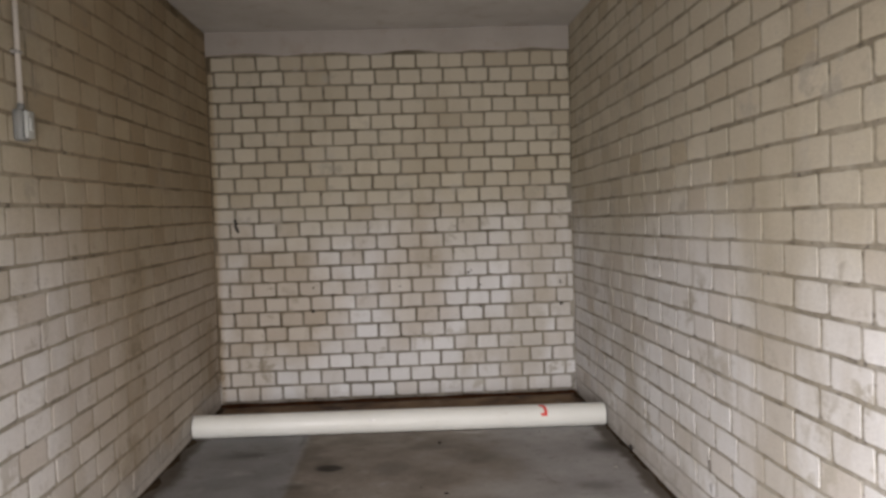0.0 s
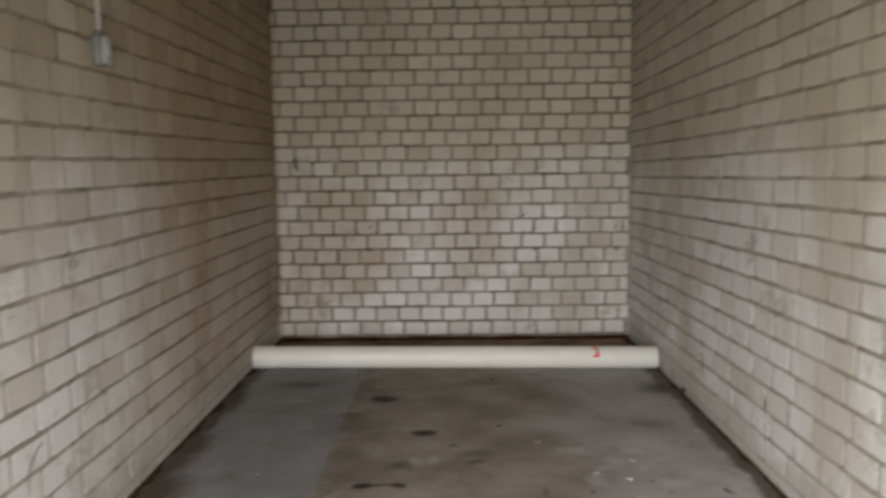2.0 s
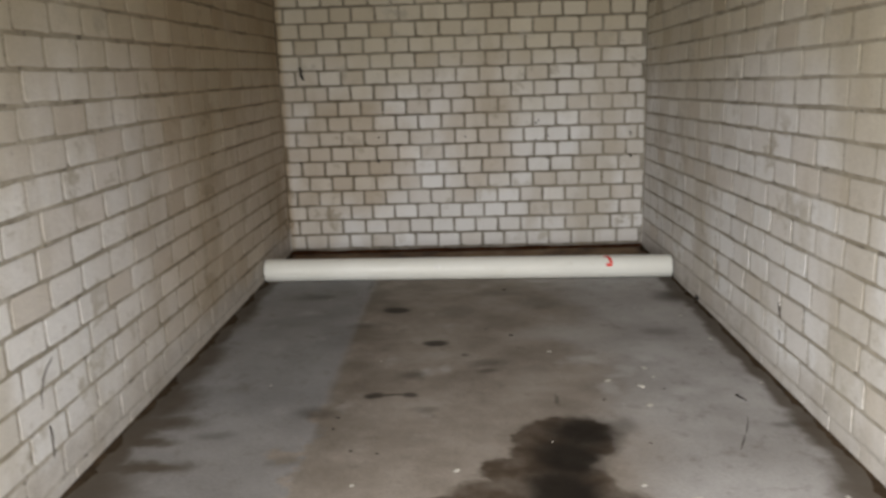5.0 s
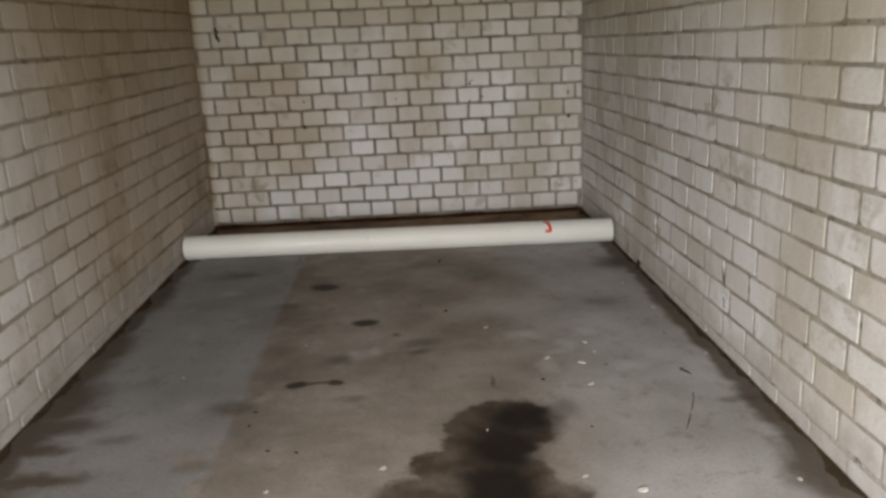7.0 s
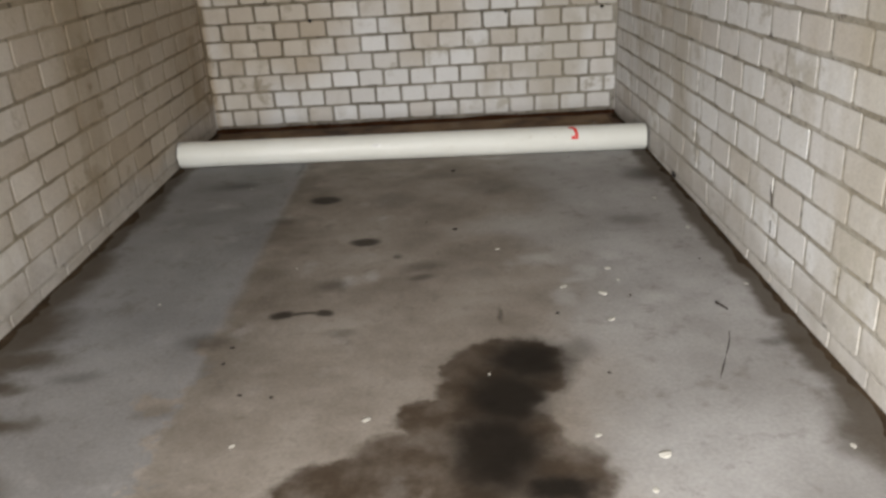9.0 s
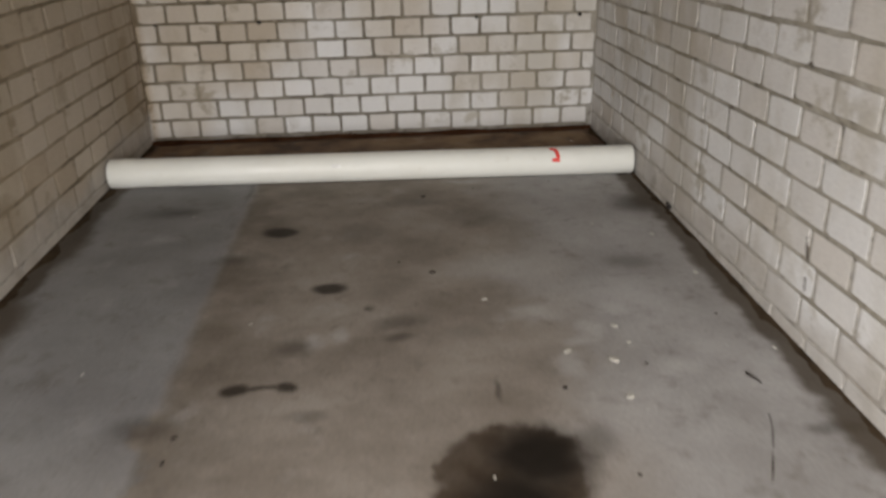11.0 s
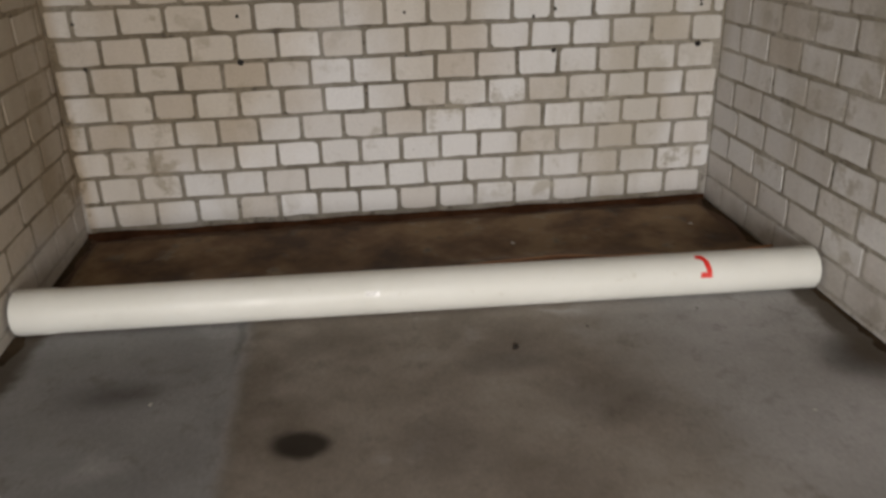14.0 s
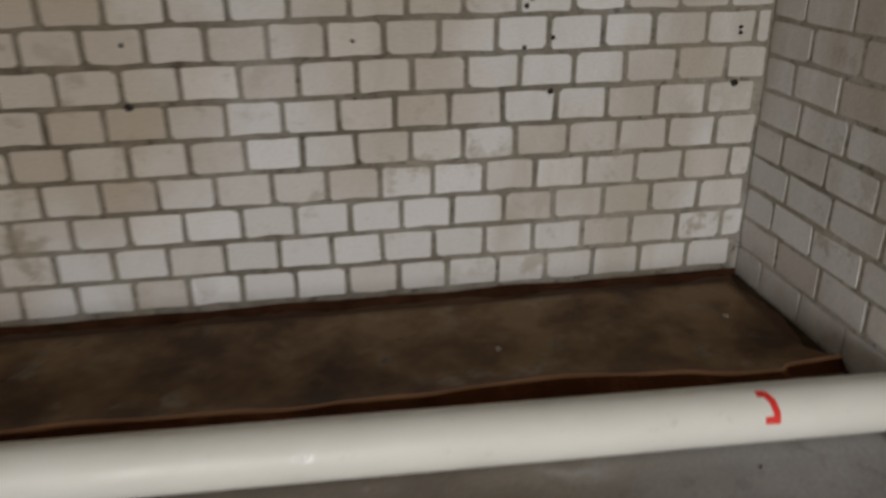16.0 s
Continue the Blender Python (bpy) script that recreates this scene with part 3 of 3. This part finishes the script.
for x, z, r in [(-0.69, 0.765, 0.013), (0.687, 0.757, 0.011), (1.357, 0.757, 0.014), (-0.682, 0.957, 0.008), (0.023, 0.947, 0.007), (0.688, 0.936, 0.008),
                (0.59, 0.907, 0.008), (1.353, 0.949, 0.008), (1.354, 0.93, 0.008), (0.022, 0.761, 0.006), (0.593, 1.04, 0.01), (0.61, 1.06, 0.007), (-1.335, 0.765, 0.009), (-1.35, 0.95, 0.007)]:
    hole(x, z, r, "dark drill hole")
for k in range(5):
    hole(-1.292 + 0.006 * math.sin(k * 2.0) + 0.004 * k, 1.525 - 0.022 * k, 0.012 + 0.003 * (k % 2), "broken-out dark chip")


def wall_stroke(name, wall, x, line, width, material, label):
    bm = bmesh.new()
    tube(bm, [(x, y, z) for y, z in line], lambda u: width * (0.5 + math.sin(u * 2.9 + 0.2) * 0.7), 6)
    part(name, bm, material, wall, label, True)


wall_stroke("crack", wall_left, -HALF, [(-3.86, 0.51), (-3.90, 0.495), (-3.94, 0.46), (-3.965, 0.41), (-3.97, 0.36)], 0.003, TWIG, "dark curved crack in a brick")
wall_stroke("crack", wall_left, -HALF, [(-3.94, 0.285), (-3.938, 0.25), (-3.94, 0.16)], 0.004, TWIG, "dark upright crack in a joint")
wall_stroke("crack", wall_right, HALF, [(-2.912, 0.385), (-2.92, 0.35), (-2.935, 0.3)], 0.004, TWIG, "dark open joint")
wall_stroke("crack", wall_right, HALF, [(-2.94, 0.25), (-2.945, 0.2)], 0.004, TWIG, "dark open joint")
wall_stroke("crack", wall_right, HALF, [(-1.59, 0.03), (-1.62, 0.02), (-1.65, 0.022)], 0.012, HOLE, "small dark hole at the wall foot")

bm = bmesh.new()
tube(bm, [(1.20, -3.34, -0.0005), (1.182, -3.40, 0.0), (1.16, -3.45, 0.0005), (1.137, -3.50, -0.001), (1.105, -3.57, 0.0), (1.07, -3.645, -0.0005)], lambda u: 0.0019 + 0.0014 * math.sin(u * 17), 6)
part("crack", bm, TWIG, fl, "dark hairline crack in the concrete", True)

# ---- loose bits on the floor ----
def chip(name, x, y, size, material, label, category, group, flat=0.25, stretch=1.5, turn=None, z=0.0):
    rng = random.Random(round(x * 911 + y * 373))
    bm = bmesh.new()
    bmesh.ops.create_icosphere(bm, subdivisions=2, radius=0.5)
    for v in bm.verts:
        k = 1 + 0.45 * noise.noise(v.co * 3 + Vector((x * 9, y * 9, 0)))
        v.co = Vector((v.co.x * size * stretch * k, v.co.y * size * k, max(-0.3, v.co.z) * size * flat * k))
    low = min(v.co.z for v in bm.verts)
    for v in bm.verts:
        v.co.z -= low
    ob = link(name, bm, material, None, "", False)
    ob.matrix_world = pose(x, y, z, 0, 0, rng.uniform(0, 180) if turn is None else turn)
    return tagged(ob, label, category, group)


for x, y, s in [(0.446, -2.493, 0.022), (1.291, -1.914, 0.022), (1.339, -2.343, 0.024), (0.888, -2.758, 0.026), (0.907, -2.878, 0.018), (0.682, -2.919, 0.032),
                (0.825, -2.99, 0.032), (0.817, -3.21, 0.028), (0.806, -4.005, 0.036), (0.745, -4.15, 0.022), (0.641, -3.905, 0.02), (1.317, -4.003, 0.02),
                (-0.034, -3.778, 0.026), (-0.417, -3.88, 0.018), (-0.44, -2.6, 0.012), (1.389, -2.969, 0.018), (-0.9, -1.42, 0.014), (0.35, -3.55, 0.012),
                (1.05, -1.75, 0.012), (-0.95, -2.9, 0.014)]:
    chip("plaster_chip", x, y, s * 0.78, CHIP, "small pale chip of plaster on the concrete floor", "debris", "plaster chips on the floor")
for x, y, s in [(0.925, -3.022, 0.012), (0.627, -3.143, 0.016), (1.286, -2.704, 0.01), (0.258, -2.225, 0.022), (0.738, -3.574, 0.012), (-0.558, -3.292, 0.016),
                (-0.563, -3.404, 0.015), (0.264, -1.267, 0.026), (0.54, -1.164, 0.01), (0.969, -1.098, 0.01), (-0.459, -3.609, 0.014), (-0.35, -3.632, 0.014), (0.12, -2.1, 0.012)]:
    chip("dirt_crumb", x, y, s * 0.8, TWIG, "small dark crumb of dirt on the concrete floor", "debris", "dirt crumbs on the floor", 0.5)
for x, y in [(0.423, -0.42), (1.26, -0.34)]:
    chip("plaster_chip", x, y, 0.018, CHIP, "small pale chip lying on the brown board", "debris", "plaster chips on the floor", z=0.012)


def twig(points, r, label):
    bm = bmesh.new()
    tube(bm, points, lambda u: r * (1.1 - 0.6 * u), 6)
    tagged(link("twig", bm, TWIG, None, "", True), label, "twig", "twigs on the floor")


twig([(1.222, -3.12, 0.005), (1.232, -3.14, 0.004), (1.240, -3.155, 0.004), (1.248, -3.18, 0.003)], 0.0042, "short dark dry twig on the concrete floor")

# ---- laying the brickwork ----
BACK_PHASE = [0.76, 0.48, 0.86, 0.47, 0.07, 0.79, 0.12, 0.63, 0.05, 0.52, 0.12, 0.75, 0.01, 0.75, 0.05, 0.34, 0.03, 0.40, 0.06, 0.44, 0.05, 0.32, 0.16]
lay(wall_back, 2 * HALF, pose(-HALF, 0, 0), 0.1845, 0.1218, 0.038, 23, lambda k: BACK_PHASE[k] * 0.1845, lambda s, k: k < 18, joint=0.0195)
# the long walls are bonded by a third of a brick; x runs from the back corner on the right wall, towards it on the left
LEFT_RUN = -FRONT
lay(wall_right, LEFT_RUN, pose(HALF, 0, 0, 0, 0, -90), 0.25, 0.1218, 0.003, 25, lambda k: 0.25 * (1 - (0.01 if k % 2 else 0.28)) % 0.25 + 0.003 * (k % 3), lambda s, k: s < 4.75 and k < 15, -1, 0.019)
lay(wall_left, LEFT_RUN, pose(-HALF, FRONT, 0, 0, 0, 90), 0.25, 0.1218, 0.058, 24, lambda k: (0.25 * (0.48 if k % 2 == 0 else 0.72) - FRONT) % 0.25 + 0.003 * (k % 4), lambda s, k: LEFT_RUN - 4.9 < s < LEFT_RUN - 0.1 and 1 <= k < 16, -1)
